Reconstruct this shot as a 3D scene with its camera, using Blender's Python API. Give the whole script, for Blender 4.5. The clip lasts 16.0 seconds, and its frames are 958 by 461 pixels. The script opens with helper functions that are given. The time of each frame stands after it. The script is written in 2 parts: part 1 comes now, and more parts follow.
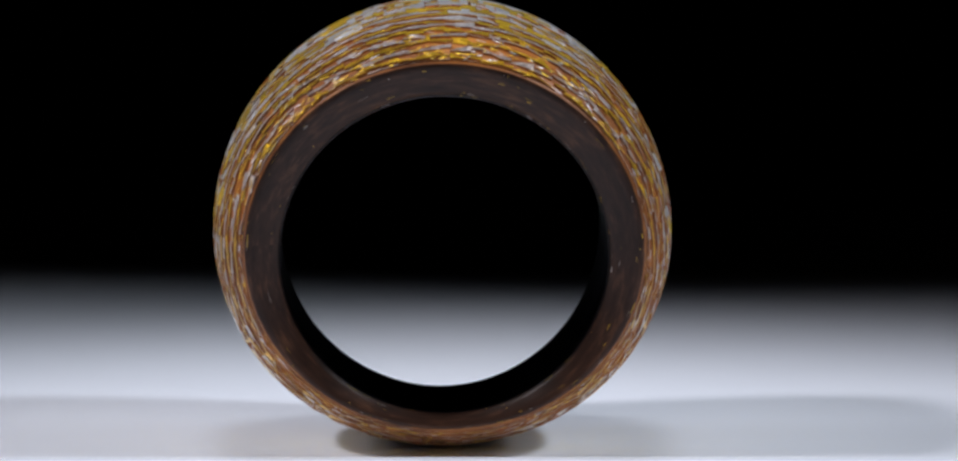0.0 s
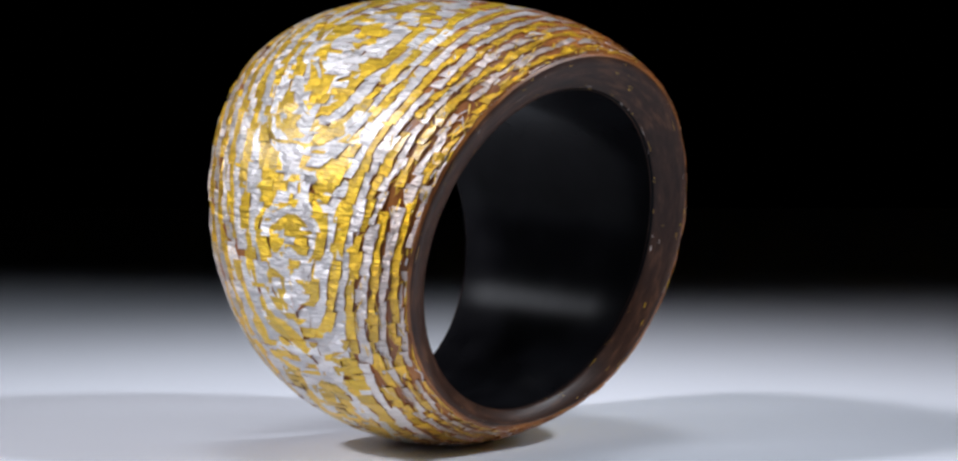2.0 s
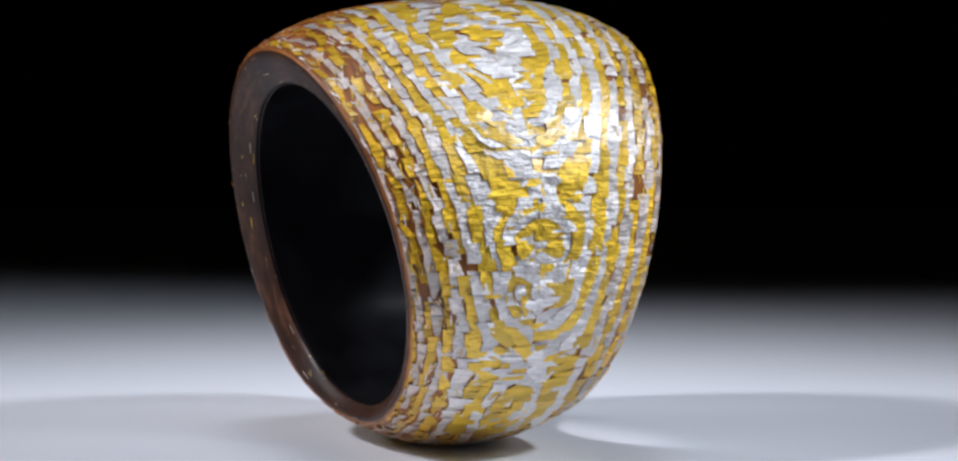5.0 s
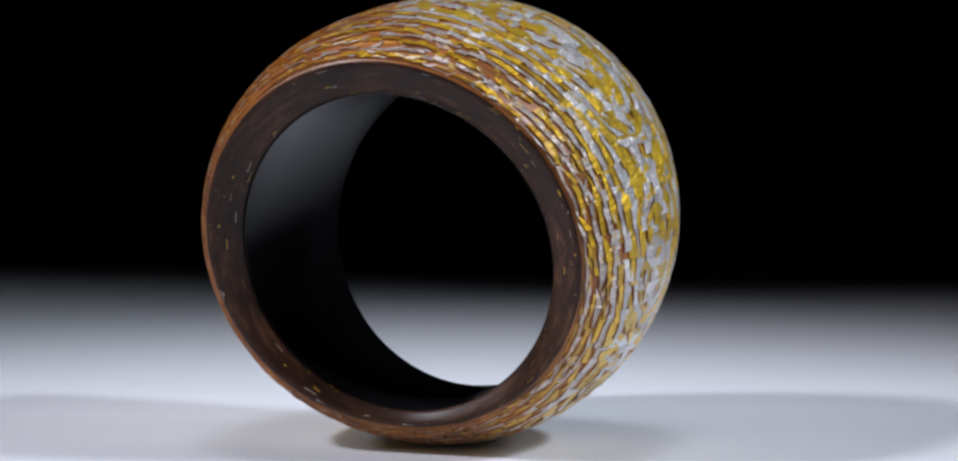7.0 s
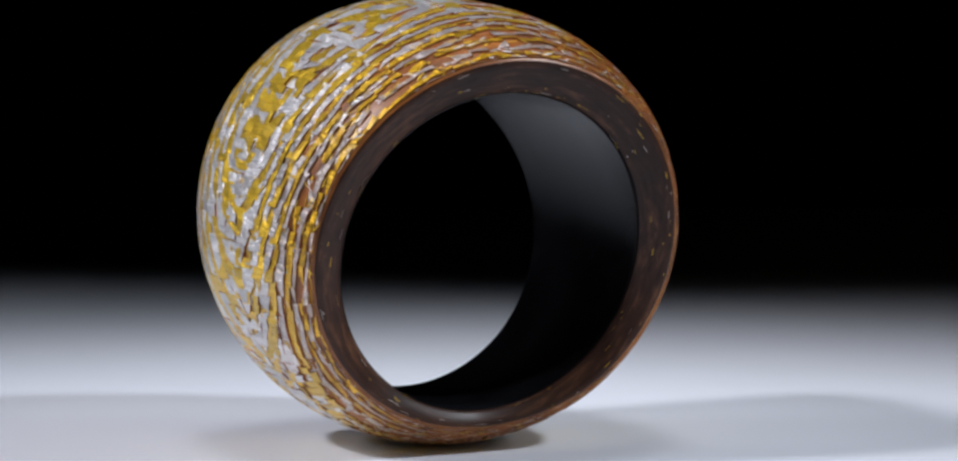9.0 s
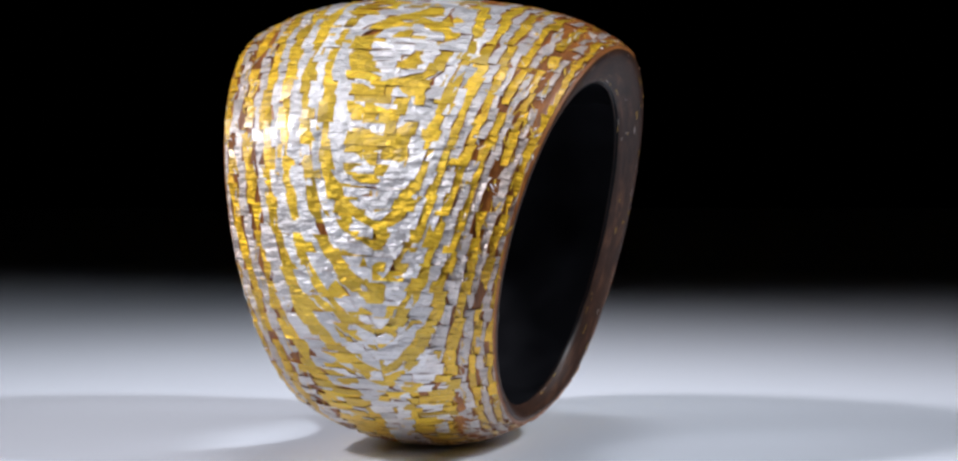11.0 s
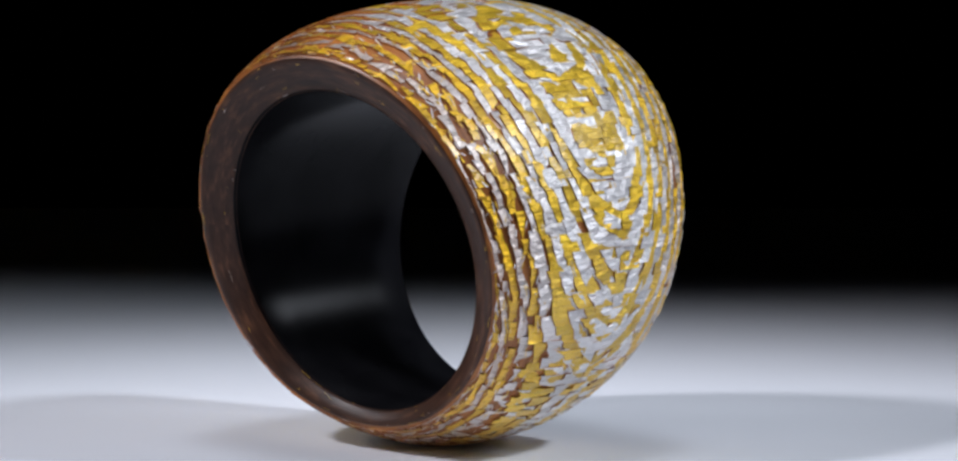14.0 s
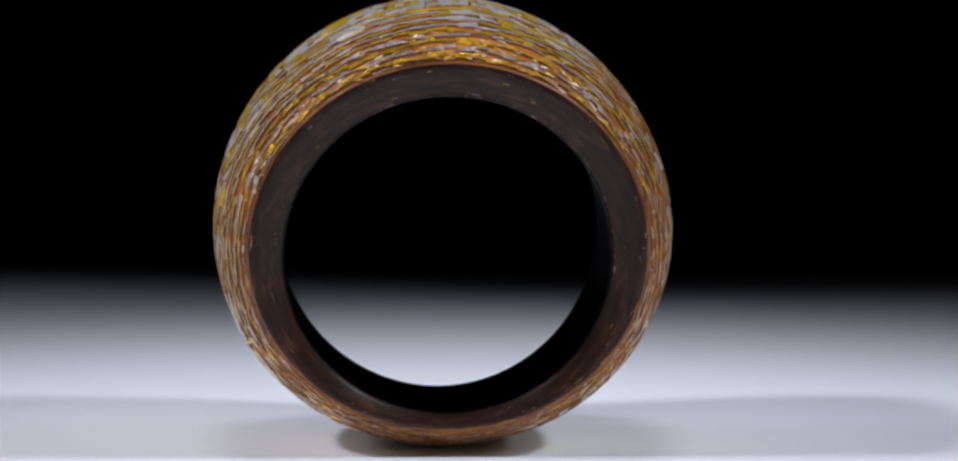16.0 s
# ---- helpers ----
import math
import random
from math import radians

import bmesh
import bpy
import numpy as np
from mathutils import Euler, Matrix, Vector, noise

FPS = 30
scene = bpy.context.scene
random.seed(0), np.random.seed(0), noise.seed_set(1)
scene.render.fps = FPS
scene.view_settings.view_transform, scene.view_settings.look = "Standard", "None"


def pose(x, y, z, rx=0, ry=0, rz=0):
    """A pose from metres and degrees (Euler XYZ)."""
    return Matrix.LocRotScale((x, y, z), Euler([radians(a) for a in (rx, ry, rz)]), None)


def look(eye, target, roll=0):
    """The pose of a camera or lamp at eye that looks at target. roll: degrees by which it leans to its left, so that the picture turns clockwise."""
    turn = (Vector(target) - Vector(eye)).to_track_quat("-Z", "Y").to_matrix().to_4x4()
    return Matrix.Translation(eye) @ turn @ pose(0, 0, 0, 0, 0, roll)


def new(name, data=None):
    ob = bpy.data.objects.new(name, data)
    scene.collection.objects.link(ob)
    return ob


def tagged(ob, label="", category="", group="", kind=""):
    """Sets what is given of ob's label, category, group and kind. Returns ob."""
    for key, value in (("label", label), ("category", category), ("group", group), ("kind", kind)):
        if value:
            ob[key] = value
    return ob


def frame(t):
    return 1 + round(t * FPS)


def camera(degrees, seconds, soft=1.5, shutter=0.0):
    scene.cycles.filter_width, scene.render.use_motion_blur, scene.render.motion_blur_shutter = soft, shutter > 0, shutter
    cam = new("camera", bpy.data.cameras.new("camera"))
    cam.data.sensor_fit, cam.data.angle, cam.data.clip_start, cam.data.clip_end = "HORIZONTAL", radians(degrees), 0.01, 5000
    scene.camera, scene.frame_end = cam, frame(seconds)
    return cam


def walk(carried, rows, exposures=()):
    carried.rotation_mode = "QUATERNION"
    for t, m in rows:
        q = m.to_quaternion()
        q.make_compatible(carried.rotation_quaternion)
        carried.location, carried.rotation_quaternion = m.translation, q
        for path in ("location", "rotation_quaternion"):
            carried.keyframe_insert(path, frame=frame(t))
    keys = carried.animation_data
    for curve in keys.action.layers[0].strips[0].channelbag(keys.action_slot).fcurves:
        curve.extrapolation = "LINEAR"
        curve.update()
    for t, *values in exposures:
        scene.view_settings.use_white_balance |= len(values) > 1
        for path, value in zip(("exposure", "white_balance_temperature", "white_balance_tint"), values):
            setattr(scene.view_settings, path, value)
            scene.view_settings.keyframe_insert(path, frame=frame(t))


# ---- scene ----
MM = 0.001

# camera on a low tripod, almost half a metre from the ring, long lens
cam = camera(6.697, 16.0, soft=2.5)
EYE = (0.0, -452.4 * MM, 70.46 * MM)
AIM = (0.0, 0.0, 11.92 * MM)
walk(cam, [(0.0, look(EYE, AIM)), (16.0, look(EYE, AIM))], exposures=[(0.0, 0.0), (16.0, 0.0)])

# ring geometry, in millimetres
HUB_X = -2.09                 # the turning axis stands a little beside the lens axis
RI = 9.0                      # bore
R_OUT, R_FLAT = 12.71, -0.60  # crown radius, flattening towards the sole
DROP_TOP, DROP_SIDE, DROP_SOLE = 2.36, 1.72, 1.55
CROWN = 2.55
W0, W1, W2 = 7.74, 0.222, 0.0042
DISH = 0.78                   # the ends fall in towards the bore
BORE_Z = -0.63
ZC = 12.11                    # height of the ring's middle above the floor

# ---- light: dark studio, two snooted side lamps; added fills: two at the rims, an overhead strip ----
world = bpy.data.worlds.new("dark_studio")
scene.world = world
world.use_nodes = True
world.node_tree.nodes["Background"].inputs[0].default_value = (0.004, 0.004, 0.005, 1)


def spot(name, eye, aim, watts, degrees, blend, radius, colour):
    data = bpy.data.lights.new(name, "SPOT")
    data.energy, data.spot_size, data.spot_blend = watts, radians(degrees), blend
    data.shadow_soft_size, data.color = radius, colour
    ob = new(name, data)
    ob.matrix_world = look(eye, aim)
    return ob


spot("lamp_side_west", (-0.248, -0.072, 0.270), (0.001, -0.003, 0.0), 3.5, 14.5, 0.44, 0.020, (0.93, 0.925, 1.0))
spot("lamp_side_east", (0.251, -0.066, 0.265), (-0.014, 0.004, 0.0), 3.2, 14.5, 0.44, 0.020, (0.85, 0.905, 1.0))

# two small soft fills low behind the ring, added to brighten its edges
spot("fill_rim_west", (-0.225, 0.030, 0.150), (0.0, 0.0, 0.011), 0.95, 15, 0.8, 0.040, (0.87, 0.90, 1.0))
spot("fill_rim_east", (0.225, 0.030, 0.150), (0.0, 0.0, 0.011), 0.95, 15, 0.8, 0.040, (0.84, 0.89, 1.0))

# narrow gridded strip over the ring, added as fill for crown and floor
strip = bpy.data.lights.new("fill_overhead_strip", "AREA")
strip.shape, strip.size, strip.size_y = "RECTANGLE", 0.24, 0.022
strip.energy, strip.spread, strip.color = 0.0098, radians(21), (0.87, 0.91, 1.0)
new("fill_overhead_strip", strip).matrix_world = look((0.0, 0.000, 0.300), (0.0, 0.0001, 0.0))


# ---- materials ----
def material(name):
    m = bpy.data.materials.new(name)
    m.use_nodes = True
    return m, m.node_tree, m.node_tree.nodes["Principled BSDF"]


def node(tree, kind, **values):
    n = tree.nodes.new(kind)
    for key, value in values.items():
        n.inputs[key].default_value = value
    return n


def ramp(tree, stops):
    n = tree.nodes.new("ShaderNodeValToRGB")
    while len(n.color_ramp.elements) < len(stops):
        n.color_ramp.elements.new(0.5)
    for e, (at, c) in zip(n.color_ramp.elements, stops):
        e.position, e.color = at, (*c, 1)
    return n


def maths(tree, op, a, b=None):
    n = tree.nodes.new("ShaderNodeMath")
    n.operation = op
    for i, v in enumerate((a, b)):
        if v is None:
            continue
        if isinstance(v, (int, float)):
            n.inputs[i].default_value = v
        else:
            tree.links.new(v, n.inputs[i])
    return n.outputs[0]


def wrapped(tree, along, across, deep):
    """Coordinates laid round the bore: millimetres along the hoop, across it and outwards, each scaled."""
    co = tree.nodes.new("ShaderNodeTexCoord")
    sep = tree.nodes.new("ShaderNodeSeparateXYZ")
    tree.links.new(co.outputs["Object"], sep.inputs[0])
    z = maths(tree, "SUBTRACT", sep.outputs[2], ZC * MM)
    a = maths(tree, "ARCTAN2", z, sep.outputs[0])
    r = maths(tree, "SQRT", maths(tree, "ADD", maths(tree, "MULTIPLY", z, z), maths(tree, "MULTIPLY", sep.outputs[0], sep.outputs[0])))
    com = tree.nodes.new("ShaderNodeCombineXYZ")
    tree.links.new(maths(tree, "MULTIPLY", a, 12.0 * along), com.inputs[0])
    tree.links.new(maths(tree, "MULTIPLY", sep.outputs[1], 1000 * across), com.inputs[1])
    tree.links.new(maths(tree, "MULTIPLY", r, 1000 * deep), com.inputs[2])
    return com.outputs[0]


def foil(name, light, dark, amber):
    """Crinkled leaf metal under a lacquer film; deeper layers lie under more amber lacquer."""
    m, tree, p = material(name)
    fine = node(tree, "ShaderNodeTexNoise", Scale=1.0, Detail=4.0, Roughness=0.6)
    tree.links.new(wrapped(tree, 6.0, 0.8, 1.0), fine.inputs["Vector"])
    broad = node(tree, "ShaderNodeTexNoise", Scale=1.0, Detail=2.4, Roughness=0.55)
    tree.links.new(wrapped(tree, 2.0, 1.0, 1.0), broad.inputs["Vector"])
    tone = ramp(tree, [(0.3, dark), (0.7, light)])
    tree.links.new(fine.outputs["Fac"], tone.inputs[0])
    deep = tree.nodes.new("ShaderNodeAttribute")
    deep.attribute_name = "lacquer"
    mix = tree.nodes.new("ShaderNodeMix")
    mix.data_type, mix.blend_type = "RGBA", "MULTIPLY"
    mix.inputs[7].default_value = (*amber, 1)
    tree.links.new(deep.outputs["Fac"], mix.inputs[0])
    tree.links.new(tone.outputs[0], mix.inputs[6])
    own = maths(tree, "FRACT", maths(tree, "ADD", tree.nodes.new("ShaderNodeObjectInfo").outputs["Random"], tree.nodes.new("ShaderNodeNewGeometry").outputs["Random Per Island"]))
    shade = tree.nodes.new("ShaderNodeHueSaturation")
    tree.links.new(mix.outputs[2], shade.inputs["Color"])
    tree.links.new(maths(tree, "ADD", 0.78, maths(tree, "MULTIPLY", own, 0.42)), shade.inputs["Value"])
    tree.links.new(shade.outputs[0], p.inputs["Base Color"])
    tree.links.new(maths(tree, "ADD", 0.70, maths(tree, "MULTIPLY", deep.outputs["Fac"], 0.18)), p.inputs["Metallic"])
    rough = tree.nodes.new("ShaderNodeMapRange")
    rough.inputs["To Min"].default_value, rough.inputs["To Max"].default_value = 0.36, 0.60
    tree.links.new(broad.outputs["Fac"], rough.inputs["Value"])
    tree.links.new(rough.outputs[0], p.inputs["Roughness"])
    both = maths(tree, "ADD", maths(tree, "MULTIPLY", fine.outputs["Fac"], 0.7), maths(tree, "MULTIPLY", broad.outputs["Fac"], 2.3))
    bump = node(tree, "ShaderNodeBump", Strength=1.0, Distance=0.00020)
    tree.links.new(both, bump.inputs["Height"])
    tree.links.new(bump.outputs[0], p.inputs["Normal"])
    p.inputs["Coat Weight"].default_value, p.inputs["Coat Roughness"].default_value = 1.0, 0.30
    return m


GOLD = foil("gold_leaf", (0.96, 0.655, 0.055), (0.76, 0.47, 0.025), (0.94, 0.86, 0.66))
SILVER = foil("silver_leaf", (0.94, 0.915, 0.915), (0.70, 0.68, 0.69), (0.80, 0.70, 0.63))


def resin(name, low, mid, high, gloss):
    """Amber-brown lacquered laminate, streaked along the hoop."""
    m, tree, p = material(name)
    streak = node(tree, "ShaderNodeTexNoise", Scale=1.0, Detail=5.0, Roughness=0.65)
    tree.links.new(wrapped(tree, 0.35, 2.6, 3.2), streak.inputs["Vector"])
    cloud = node(tree, "ShaderNodeTexNoise", Scale=1.0, Detail=3.0)
    tree.links.new(wrapped(tree, 0.22, 0.3, 0.5), cloud.inputs["Vector"])
    both = maths(tree, "ADD", maths(tree, "MULTIPLY", streak.outputs["Fac"], 0.65), maths(tree, "MULTIPLY", cloud.outputs["Fac"], 0.35))
    tone = ramp(tree, [(0.36, low), (0.52, mid), (0.68, high)])
    tree.links.new(both, tone.inputs[0])
    tree.links.new(tone.outputs[0], p.inputs["Base Color"])
    p.inputs["Roughness"].default_value = 0.42
    p.inputs["Specular IOR Level"].default_value = gloss
    p.inputs["Coat Weight"].default_value, p.inputs["Coat Roughness"].default_value = 3.0 * gloss, 0.36
    bump = node(tree, "ShaderNodeBump", Strength=0.4, Distance=0.00006)
    tree.links.new(streak.outputs["Fac"], bump.inputs["Height"])
    tree.links.new(bump.outputs[0], p.inputs["Normal"])
    return m


AMBER = resin("amber_laminate", (0.115, 0.038, 0.012), (0.34, 0.112, 0.023), (0.56, 0.22, 0.042), 0.20)
UMBER = resin("umber_laminate", (0.024, 0.011, 0.007), (0.052, 0.023, 0.014), (0.15, 0.066, 0.034), 0.09)


def black_lacquer():
    m, tree, p = material("black_lacquer")
    wear = node(tree, "ShaderNodeTexNoise", Scale=350.0, Detail=2.0)
    co = tree.nodes.new("ShaderNodeTexCoord")
    tree.links.new(co.outputs["Object"], wear.inputs["Vector"])
    tone = ramp(tree, [(0.3, (0.004, 0.004, 0.005)), (0.8, (0.012, 0.012, 0.014))])
    tree.links.new(wear.outputs["Fac"], tone.inputs[0])
    tree.links.new(tone.outputs[0], p.inputs["Base Color"])
    rough = tree.nodes.new("ShaderNodeMapRange")
    rough.inputs["To Min"].default_value, rough.inputs["To Max"].default_value = 0.30, 0.38
    tree.links.new(wear.outputs["Fac"], rough.inputs["Value"])
    tree.links.new(rough.outputs[0], p.inputs["Roughness"])
    p.inputs["Specular IOR Level"].default_value = 0.0
    p.inputs["Coat Weight"].default_value, p.inputs["Coat Roughness"].default_value, p.inputs["Coat IOR"].default_value = 1.0, 0.22, 1.13
    return m


BLACK = black_lacquer()


def white_board():
    m, tree, p = material("white_satin_board")
    co = tree.nodes.new("ShaderNodeTexCoord")
    broad = node(tree, "ShaderNodeTexNoise", Scale=35.0, Detail=3.0)
    fine = node(tree, "ShaderNodeTexNoise", Scale=2500.0, Detail=3.0)
    tree.links.new(co.outputs["Object"], broad.inputs["Vector"])
    tree.links.new(co.outputs["Object"], fine.inputs["Vector"])
    tone = ramp(tree, [(0.3, (0.735, 0.755, 0.81)), (0.7, (0.765, 0.785, 0.84))])
    tree.links.new(broad.outputs["Fac"], tone.inputs[0])
    tree.links.new(tone.outputs[0], p.inputs["Base Color"])
    p.inputs["Roughness"].default_value = 0.5
    p.inputs["Specular IOR Level"].default_value = 0.3
    bump = node(tree, "ShaderNodeBump", Strength=0.05, Distance=0.00002)
    tree.links.new(fine.outputs["Fac"], bump.inputs["Height"])
    tree.links.new(bump.outputs[0], p.inputs["Normal"])
    return m


def black_cloth():
    m, tree, p = material("black_velvet")
    co = tree.nodes.new("ShaderNodeTexCoord")
    weave = node(tree, "ShaderNodeTexNoise", Scale=1200.0, Detail=3.0)
    tree.links.new(co.outputs["Object"], weave.inputs["Vector"])
    tone = ramp(tree, [(0.3, (0.005, 0.005, 0.006)), (0.7, (0.015, 0.015, 0.017))])
    tree.links.new(weave.outputs["Fac"], tone.inputs[0])
    tree.links.new(tone.outputs[0], p.inputs["Base Color"])
    p.inputs["Roughness"].default_value = 1.0
    p.inputs["Specular IOR Level"].default_value = 0.0
    return m


WHITE, VELVET = white_board(), black_cloth()


# ---- helpers for meshes ----
def mesh_ob(name, verts, faces, mats, slots=None, parent=None, label="", smooth=True):
    me = bpy.data.meshes.new(name)
    me.from_pydata([tuple(v) for v in verts], [], faces)
    for m in mats:
        me.materials.append(m)
    if slots is not None:
        me.polygons.foreach_set("material_index", slots)
    me.polygons.foreach_set("use_smooth", [smooth] * len(me.polygons))
    me.update()
    ob = new(name, me)
    if parent is not None:
        ob.parent = parent
    if label:
        tagged(ob, label)
    return ob


def box(name, x0, x1, y0, y1, z0, z1, mat):
    bm = bmesh.new()
    bmesh.ops.create_cube(bm, size=1)
    for v in bm.verts:
        v.co = ((x0 + x1) / 2 + v.co.x * (x1 - x0), (y0 + y1) / 2 + v.co.y * (y1 - y0), (z0 + z1) / 2 + v.co.z * (z1 - z0))
    bmesh.ops.bevel(bm, geom=bm.edges[:], offset=0.0008, segments=2, affect="EDGES")
    me = bpy.data.meshes.new(name)
    bm.to_mesh(me)
    bm.free()
    me.materials.append(mat)
    return new(name, me)


# ---- the studio: white board on a black-draped table, black cloth all round ----
tagged(box("floor", -0.20, 0.20, -0.16, 0.105, -0.006, 0.0, WHITE), "smooth white satin display board fading into the dark", "display board", kind="structure")
tagged(box("table", -1.4, 1.4, -1.4, 1.4, -0.04, -0.0065, VELVET), "black draped table under the white board", "table", kind="structure")
tagged(box("backdrop", -1.4, 1.4, 1.4, 1.45, -0.04, 1.5, VELVET), "plain black studio cloth backdrop", "backdrop", kind="structure")
tagged(box("wall_south", -1.4, 1.4, -1.45, -1.4, -0.04, 1.5, VELVET), "plain dark studio wall", "wall", kind="structure")
tagged(box("wall_west", -1.45, -1.4, -1.4, 1.4, -0.04, 1.5, VELVET), "plain dark studio wall", "wall", kind="structure")
tagged(box("wall_east", 1.4, 1.45, -1.4, 1.4, -0.04, 1.5, VELVET), "plain dark studio wall", "wall", kind="structure")
tagged(box("ceiling", -1.45, 1.45, -1.45, 1.45, 1.5, 1.55, VELVET), "dark studio ceiling", "ceiling", kind="structure")


# ---- the ring ----
def outer(phi, s):
    """Crowned outside: radius and half width at the angle phi (from +x over the top), s from -1 to 1 across."""
    S = math.sin(phi)
    drop = DROP_SIDE + (DROP_TOP - DROP_SOLE) / 2 * S + ((DROP_TOP + DROP_SOLE) / 2 - DROP_SIDE) * S * S
    r = R_OUT + R_FLAT * min(S, 0) ** 2 - drop * abs(s) ** CROWN
    return r, half(r * S, r * math.cos(phi))


def half(z, x):
    """Half width at a height and on a cheek; the east cheek is a little broader."""
    return 0.030 * max(0.0, x) * (1 - z / 25) + W0 + W1 * z + W2 * z * z - 0.12 * max(0.0, -8.8 - z) ** 1.5


def place(phi, r, y):
    return (r * math.cos(phi) * MM, y * MM, (ZC + r * math.sin(phi)) * MM)


ring = tagged(new("ring"), "wide domed finger ring, gold and silver leaf laminate with black bore", "ring")
ring.empty_display_size = 0.01

N = 240


def skin(s):
    """How far the laminate lies under the leaf: deep below the crown, almost flush on the shoulders."""
    a = abs(s)
    return 0.12 - 0.065 * min(1.0, max(0.0, (a - 0.35) / 0.3))


def build_body():
    """Brown laminate: crowned outside and the two flat ends with softened arrises, open at the bore."""
    ss = [i / 12 for i in range(-12, 13)]
    verts, faces, slots = [], [], []
    count = None
    for k in range(N):
        phi = 2 * math.pi * k / N
        S, C = math.sin(phi), math.cos(phi)
        row = []
        def end(side):
            r1, w1 = outer(phi, 1.0)
            r1 -= 0.04
            pts = []
            for f, inset in ((0.0, 0.16), (0.08, 0.05), (0.25, 0.0), (0.5, 0.0), (0.8, 0.0), (0.94, 0.04), (1.0, 0.16)):
                x = r1 * C * (1 - f) + RI * C * f
                zz = r1 * S * (1 - f) + (RI * S + BORE_Z) * f
                pts.append((x * MM, side * (half(zz, x) - inset - DISH * f) * MM, (ZC + zz) * MM))
            return pts
        row += end(-1)[::-1]
        for s in ss[1:-1]:
            r, w = outer(phi, s)
            row.append(place(phi, r - skin(s), s * w))
        row += end(1)
        count = len(row)
        verts += row
    for k in range(N):
        a, b = k * count, (k + 1) % N * count
        for i in range(count - 1):
            faces.append((a + i, a + i + 1, b + i + 1, b + i))
            slots.append(0 if 6 <= i < count - 7 else 1)
    return mesh_ob("laminate_body", verts, faces, [AMBER, UMBER], slots, ring, "amber-brown streaked laminate body")


def build_liner():
    """Polished black tube with a slightly rounded mouth at both ends."""
    ys = [-1.0, -0.996, -0.985, -0.965, -0.6, -0.2, 0.2, 0.6, 0.965, 0.985, 0.996, 1.0]
    rs = [0.18, 0.09, 0.025, 0.0, -0.05, -0.08, -0.08, -0.05, 0.0, 0.025, 0.09, 0.18]
    verts, faces = [], []
    for k in range(N):
        phi = 2 * math.pi * k / N
        for y, dr in zip(ys, rs):
            r = RI + dr
            z = r * math.sin(phi) + BORE_Z
            verts.append((r * math.cos(phi) * MM, y * (half(z, r * math.cos(phi)) - DISH + 0.02) * MM, (ZC + z) * MM))
    m = len(ys)
    for k in range(N):
        a, b = k * m, (k + 1) % N * m
        for i in range(m - 1):
            faces.append((a + i, b + i, b + i + 1, a + i + 1))
    return mesh_ob("liner", verts, faces, [BLACK], None, ring, "polished black bore lining")


build_body()
build_liner()

# Leaf layers: the layer that shows along the middle of the crown, by elevation in degrees on either cheek.
WEST = [(-90, 1.6), (-75, 2.6), (-60, 3.6), (-52, 3.85), (-42, 3.8), (-38, 3.1), (-31, 2.5), (-27, 3.0), (-23, 4.0), (-19, 5.0), (-14, 6.0), (-12, 6.75), (-6, 6.85), (-2, 7.2),
        (1, 7.82), (5, 7.85), (8, 7.1), (13, 6.3), (19, 6.45), (24, 6.7), (26, 7.05), (30, 8.0), (34, 9.0), (39, 9.6), (46, 10.0), (53, 10.8), (60, 11.1), (65, 11.3), (72, 10.4), (79, 9.4), (90, 8.6)]
EAST = [(-90, 1.6), (-70, 0.7), (-56, 0.4), (-40, 0.7), (-36, 1.0), (-31, 2.0), (-27, 2.6), (-24, 3.2), (-19, 4.0), (-14, 4.8), (-12, 5.0), (-6, 6.0),
        (2, 7.0), (9, 8.0), (17, 8.9), (21, 9.7), (30, 9.84), (44, 9.85), (47, 9.95), (50, 10.6), (56, 10.8), (63, 10.6), (68, 9.95), (74, 9.5), (84, 8.9), (90, 8.6)]
FALL, ROUND = 11.4, 0.58


def crest(phi):
    """The layer number on the middle line."""
    a = math.degrees(math.atan2(math.sin(phi), abs(math.cos(phi))))
    table = EAST if math.cos(phi) > 0 else WEST
    return float(np.interp(a, [p[0] for p in table], [p[1] for p in table]))


def shift(phi):
    return 0.10 * max(0.0, math.cos(phi)) + 0.01


STEPS, FINE = 720, 120
CREST = np.array([crest(2 * math.pi * k / STEPS) for k in range(STEPS)])
TREND = np.array([np.mean([CREST[(k + j) % STEPS] for j in range(-44, 45)]) for k in range(STEPS)])
OUT = np.linspace(0, 1, FINE)


def column(phi):
    """Layer numbers from the middle line outwards: the crown's humps die away, the slow trend goes on to the ends."""
    k = int(round(phi / (2 * math.pi) * STEPS)) % STEPS
    far = np.clip((OUT - 0.16) / 0.26, 0, 1)
    ends = 0.75 * np.clip((OUT - 0.25) / 0.5, 0, 1)
    slow = TREND[k] * (1 - ends) + TREND.mean() * ends
    return CREST[k] * (1 - far) + slow * far - FALL * OUT ** 2 / (OUT + 0.12) ** ROUND


COLUMNS = [column(2 * math.pi * k / STEPS) for k in range(STEPS)]


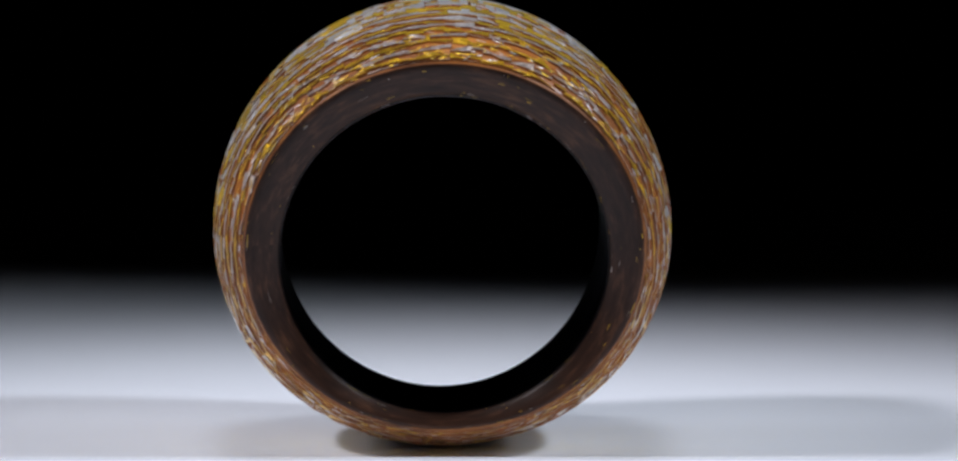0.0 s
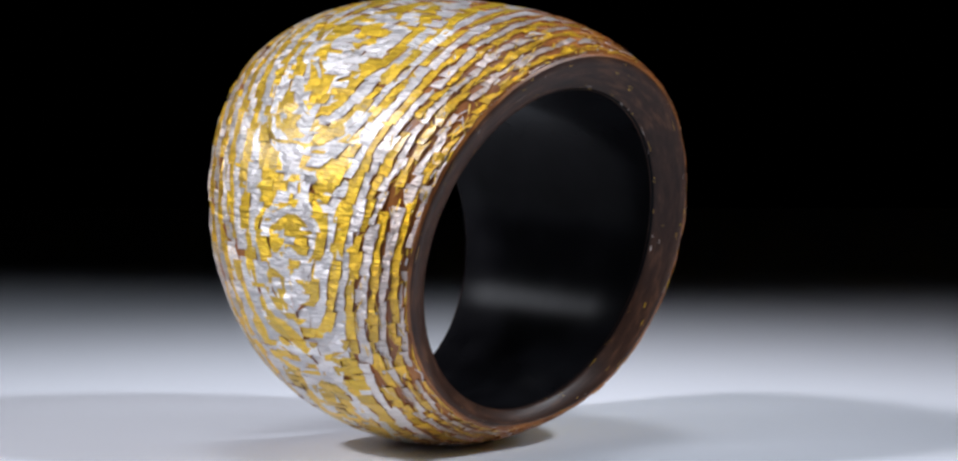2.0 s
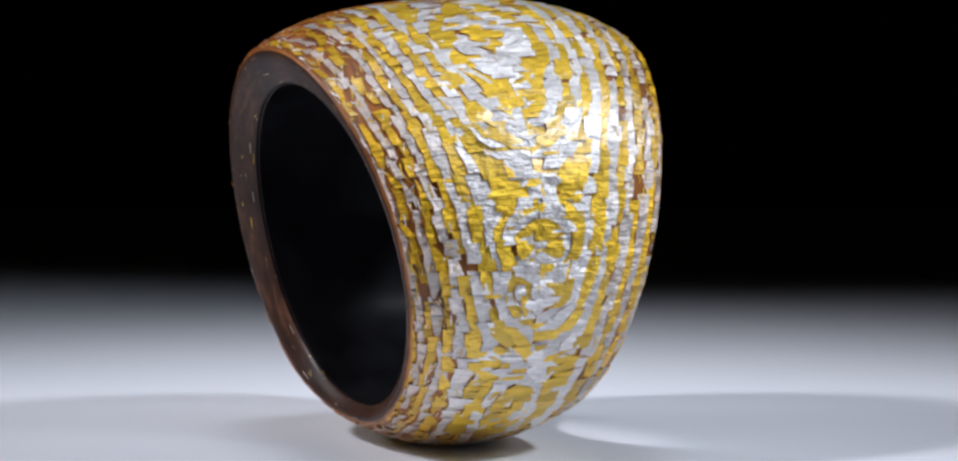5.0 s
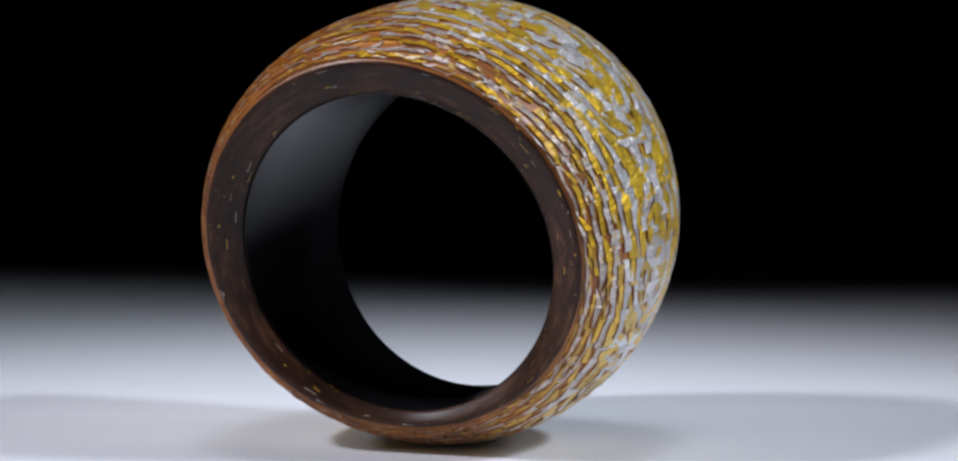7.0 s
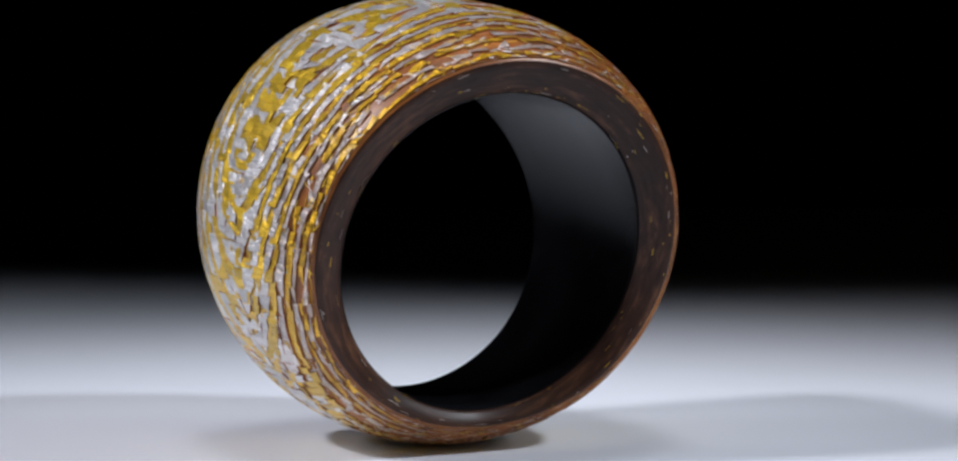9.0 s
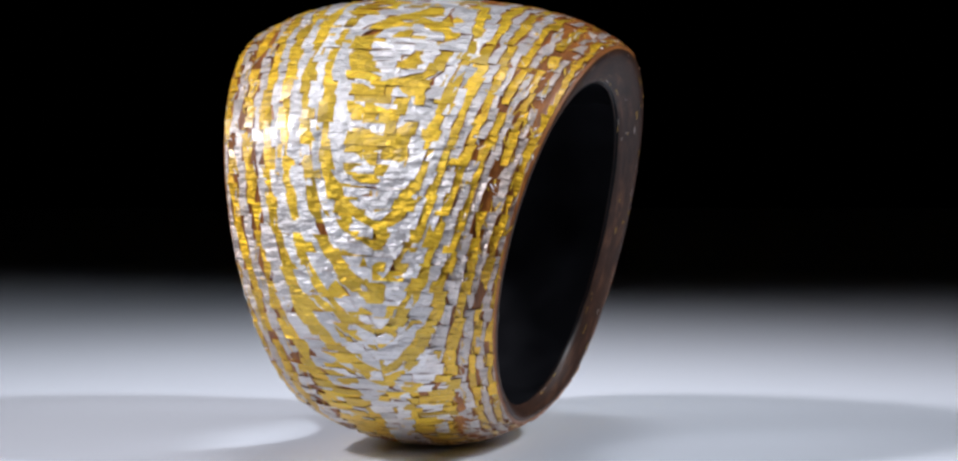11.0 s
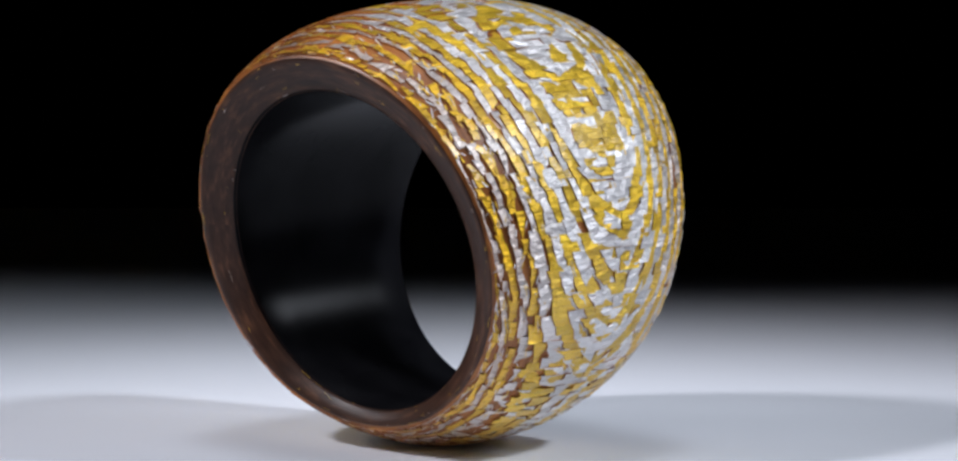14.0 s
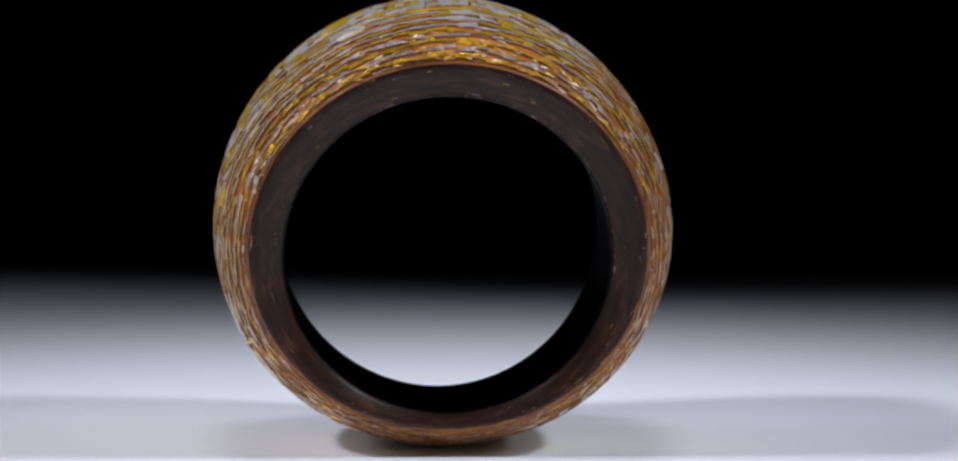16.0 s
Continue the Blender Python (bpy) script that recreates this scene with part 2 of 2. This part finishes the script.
def edge_of(phi, n):
    """How far from the middle line the layer n runs out."""
    k = int(round(phi / (2 * math.pi) * STEPS)) % STEPS
    up = np.nonzero(COLUMNS[k] >= n)[0]
    if not len(up):
        return 0.0
    i = int(up[-1])
    if i == FINE - 1:
        return 1.0
    a, b = COLUMNS[k][i], COLUMNS[k][i + 1]
    return (i + (a - n) / (a - b)) / (FINE - 1)


rng = random.Random(7)


PLY = 0.040   # one leaf with its lacquer


def layer_at(phi, s):
    s0 = shift(phi)
    f = (s - s0) / (1 - s0) if s >= s0 else (s0 - s) / (1 + s0)
    k = int(round(phi / (2 * math.pi) * STEPS)) % STEPS
    return float(COLUMNS[k][min(FINE - 1, int(f * (FINE - 1)))])


def flake(phis, lows, highs, n):
    """One leaf: a crinkled tread with torn edges, nearly level with its layer, and a thin brown riser round it."""
    mid = len(phis) // 2
    sm = (lows[mid] + highs[mid]) / 2
    s_out = max(lows[mid], highs[mid], key=abs)
    shoulder = min(1.0, max(0.0, (abs(sm) - 0.3) / 0.35))
    level = 0.15 + 0.45 * shoulder
    cols = 2 if abs(highs[mid] - lows[mid]) < 0.12 else 4
    tilt_a, tilt_s = rng.gauss(0, 0.075), rng.gauss(0, 0.085)
    lift = rng.uniform(-0.012, 0.008) + shoulder * rng.uniform(0.062, 0.10)
    top = []
    for i, phi in enumerate(phis):
        for j in range(cols + 1):
            f = j / cols
            s = lows[i] + (highs[i] - lows[i]) * f
            s = max(-0.965, min(0.965, s))
            r, w = outer(phi, s)
            lev = (1 - level) * r + level * outer(phi, s_out)[0] + PLY * (n + 0.5 - layer_at(phi, s))
            lev += lift + tilt_a * (phi - phis[mid]) * 12 + tilt_s * (s - sm) * w + rng.gauss(0, 0.007)
            lev = max(r - 0.36, min(r + 0.03 + 0.05 * shoulder, lev))
            top.append((phi, lev, s * w))
    m = cols + 1
    verts = [place(*t) for t in top]
    faces = [(i * m + j, (i + 1) * m + j, (i + 1) * m + j + 1, i * m + j + 1) for i in range(len(phis) - 1) for j in range(cols)]
    loop = [j for j in range(m)] + [i * m + cols for i in range(1, len(phis))] + [(len(phis) - 1) * m + j for j in range(cols - 1, -1, -1)] + [i * m for i in range(len(phis) - 2, 0, -1)]
    base = len(verts)
    ring_size = len(loop)
    verts += [place(*top[v]) for v in loop] + [place(top[v][0], top[v][1] - 0.42, top[v][2]) for v in loop]
    slots = [0] * len(faces)
    for a in range(len(loop)):
        b = (a + 1) % len(loop)
        faces.append((base + a, base + b, base + ring_size + b, base + ring_size + a))
        slots.append(1)
    return verts, faces, slots, min(1.0, max(0.0, (abs(sm) - 0.40) / 0.45))


def torn(size):
    return rng.uniform(-size, size)


def wobble(phi, n, side):
    a = (math.cos(phi), math.sin(phi))
    return 0.26 * noise.noise((a[0] * 3.5, a[1] * 3.5, n * 1.7 + side * 9.1)) + 0.20 * noise.noise((a[0] * 14, a[1] * 14, n * 3.7 + side * 9.1))


def leaf_layers():
    """All leaves, layer by layer, in lengths round the hoop."""
    out = []
    for n in range(-12, 12):
        for side in (-1, 1):
            phi = rng.uniform(0, 0.1)
            stop = phi + 2 * math.pi
            while phi < stop:
                d = crest(phi) - n
                if d <= -0.1:
                    phi += 0.02
                    continue
                core = crest(phi + 0.03) - n < 1.0
                far = edge_of(phi, n)
                wide = (far - edge_of(phi, n + 1)) * 9
                if core and side < 0:
                    phi += 0.03
                    continue
                step = rng.uniform(0.028, 0.060) if core or wide > 1.4 else rng.uniform(0.05, 0.15) if far < 0.55 else rng.uniform(0.045, 0.13)
                a1 = min(phi + step, stop)
                k = 3 if step > 0.08 else 2
                phis = [phi - 0.003 + (a1 - phi + 0.006) * i / k for i in range(k + 1)]
                jn, jm = (torn(0.25), torn(0.25)) if far < 0.55 else (torn(0.30), torn(0.30))
                if core:
                    jn, jm = jn * 0.55, jm * 0.55
                lows, highs = [], []
                for p in phis:
                    lo = edge_of(p, n + (1.5 if far < 0.5 else 1.5 - 0.3 * (far - 0.5)) + jn + wobble(p, n + 1, side) + torn(0.08)) if not core else 0.0
                    hi = edge_of(p, n - 0.08 + jm + (0.4 if core else 1.0) * wobble(p, n, side) + torn(0.10))
                    if crest(p) - n < 1.9:
                        lo = 0.0
                    if core:
                        lo = -edge_of(p, n - 0.08 + jn + 0.4 * wobble(p, n, -side) + torn(0.10))
                    lows.append(lo)
                    highs.append(max(hi, lo + 0.004))
                phi = a1
                if max(h - l for h, l in zip(highs, lows)) < 0.012 or rng.random() < 0.12 * (far - 0.5):
                    continue
                s0 = shift(phi)
                pieces = [(lows, highs)]
                w = max(h - l for h, l in zip(highs, lows)) * 8
                if w > 2.2:
                    cut = rng.uniform(0.35, 0.65)
                    mids = [l + (h - l) * cut for l, h in zip(lows, highs)]
                    pieces = [(lows, mids), (mids, highs)]
                for lo, hi in pieces:
                    cutting = lo is not lows
                    put = lambda s: s0 * (1 - abs(s)) + side * s
                    a, b = [put(v) for v in lo], [put(v) for v in hi]
                    if side < 0:
                        a, b = b, a
                    out.append((n, phis, a, b, 0 if core or cutting else side))
    return out


def is_gold(n):
    return n % 2 == 1


def build_leaves():
    leaves = leaf_layers()
    # the broad leaves of the two cheeks are pieces of their own, the slivers stay together
    size = lambda l: (l[3][1] - l[2][1]) * (l[1][-1] - l[1][0])
    broad = sorted(range(len(leaves)), key=lambda i: -size(leaves[i]))[:300]
    chosen = set(broad)
    rest_v, rest_f, rest_s, rest_d = [], [], [], []
    for i, (n, phis, lo, hi, side) in enumerate(leaves):
        verts, faces, slots, deep = flake(phis, lo, hi, n)
        if i in chosen:
            ob = mesh_ob("leaf", verts, faces, [GOLD if is_gold(n) else SILVER, AMBER], slots, ring, smooth=False)
            at = ob.data.attributes.new("lacquer", "FLOAT", "POINT")
            at.data.foreach_set("value", [deep] * len(verts))
            continue
        base = len(rest_v)
        rest_v += verts
        rest_f += [tuple(base + v for v in f) for f in faces]
        top = 0 if is_gold(n) else 2
        rest_s += [top if s == 0 else 1 for s in slots]
        rest_d += [deep] * len(verts)
    ob = mesh_ob("leaf_remainder", rest_v, rest_f, [GOLD, AMBER, SILVER], rest_s, ring, "narrow gold and silver leaf slivers", smooth=False)
    at = ob.data.attributes.new("lacquer", "FLOAT", "POINT")
    at.data.foreach_set("value", rest_d)
    tagged(ob, kind="stuff")
    print("leaves", len(leaves), len(rest_f))


build_leaves()


def build_specks():
    """Stray leaf edges that glint in the two end faces, thickest along the arrises."""
    verts, faces, slots = [], [], []
    for _ in range(180):
        side = rng.choice((-1, 1))
        phi = rng.choice((0.4, 1.3, 2.2, 3.0, 3.9, 4.4, 5.2, 5.9)) + rng.gauss(0, 0.35)
        f = rng.choice((rng.uniform(0.02, 0.22), rng.uniform(0.02, 0.95), rng.uniform(0.86, 0.97)))
        long, thick = rng.choice((0.12, 0.3, 0.7)) * rng.uniform(0.6, 1.4) / 22, rng.choice((0.012, 0.02, 0.03))
        lean = rng.gauss(0, 0.02)
        base = len(verts)
        for da, df in ((-long, -thick), (long, -thick + lean), (long * 0.8, thick + lean), (-long * 0.7, thick)):
            a = phi + da
            g = f + df / 3.0
            r1 = outer(a, 1.0)[0] - 0.04
            x = (r1 * (1 - g) + RI * g) * math.cos(a)
            z = (r1 * (1 - g) + RI * g) * math.sin(a) + BORE_Z * g
            dip = 0.10 * max(0.0, 1 - g / 0.16) + 0.14 * max(0.0, (g - 0.90) / 0.1)
            verts.append((x * MM, side * (half(z, x) - DISH * g - dip + 0.012 + rng.uniform(0, 0.02)) * MM, (ZC + z) * MM))
        faces.append((base, base + 1, base + 2, base + 3))
        slots.append(rng.choice((0, 0, 1)))
    ob = mesh_ob("end_grain", verts, faces, [GOLD, SILVER], slots, ring, "stray gold and silver glints in the end faces", smooth=False)
    ob.data.attributes.new("lacquer", "FLOAT", "POINT").data.foreach_set("value", [1.0] * len(verts))
    tagged(ob, kind="stuff")


build_specks()


def build_glints():
    """Thin torn leaf ends that lie in the lacquer of the sloping shoulders, all along the hoop."""
    verts, faces, slots, deep = [], [], [], []
    for _ in range(1500):
        side = rng.choice((-1, 1))
        phi = rng.uniform(0, 2 * math.pi)
        s = side * (0.55 + 0.42 * rng.random() ** 0.8)
        run, thick = rng.uniform(0.20, 0.95) / 12, rng.uniform(0.025, 0.06) / 9
        drift = rng.gauss(0, 0.012)
        base = len(verts)
        for a, ds in ((-1, -0.4), (-0.4, -1), (0.5, -0.8), (1, 0.1), (0.3, 1), (-0.6, 0.8)):
            p, q = phi + a * run / 2, s + ds * thick + a * drift
            q = max(-0.988, min(0.988, q))
            r, w = outer(p, q)
            verts.append(place(p, r + 0.03 + rng.uniform(0, 0.025), q * w))
            deep.append(0.25)
        faces.append(tuple(range(base, base + 6)))
        slots.append(rng.choice((0, 0, 1)))
    ob = mesh_ob("shoulder_glint", verts, faces, [GOLD, SILVER], slots, ring, "torn gold and silver leaf ends in the shoulders", smooth=False)
    ob.data.attributes.new("lacquer", "FLOAT", "POINT").data.foreach_set("value", deep)
    tagged(ob, kind="stuff")


build_glints()


# ---- what moves: the ring turns once in sixteen seconds ----
def motions():
    rows = []
    for i in range(65):
        t = i * 0.25
        slip = float(np.interp(t, [0, 1, 2, 2.5, 3, 4, 5, 7, 8, 9, 10, 12, 14], [0, -0.10, 0.12, 0.28, 0.28, 0.04, 0, 0, -0.06, -0.06, -0.02, 0.08, 0]))
        turn = float(np.interp(t, [0, 1, 2, 3, 4, 7, 8, 9, 14, 15, 16], [0, 0.3, 1.5, 1.5, 1.2, 0.5, 1.4, 1.2, 1.5, 1.6, 1.5]))
        rows.append((t, pose((HUB_X + slip) * MM, 0, 0, 0, 0, 1.23 + turn + 22.5 * t) @ pose(0.033 * MM, -0.240 * MM, 0)))
    walk(ring, rows)


motions()
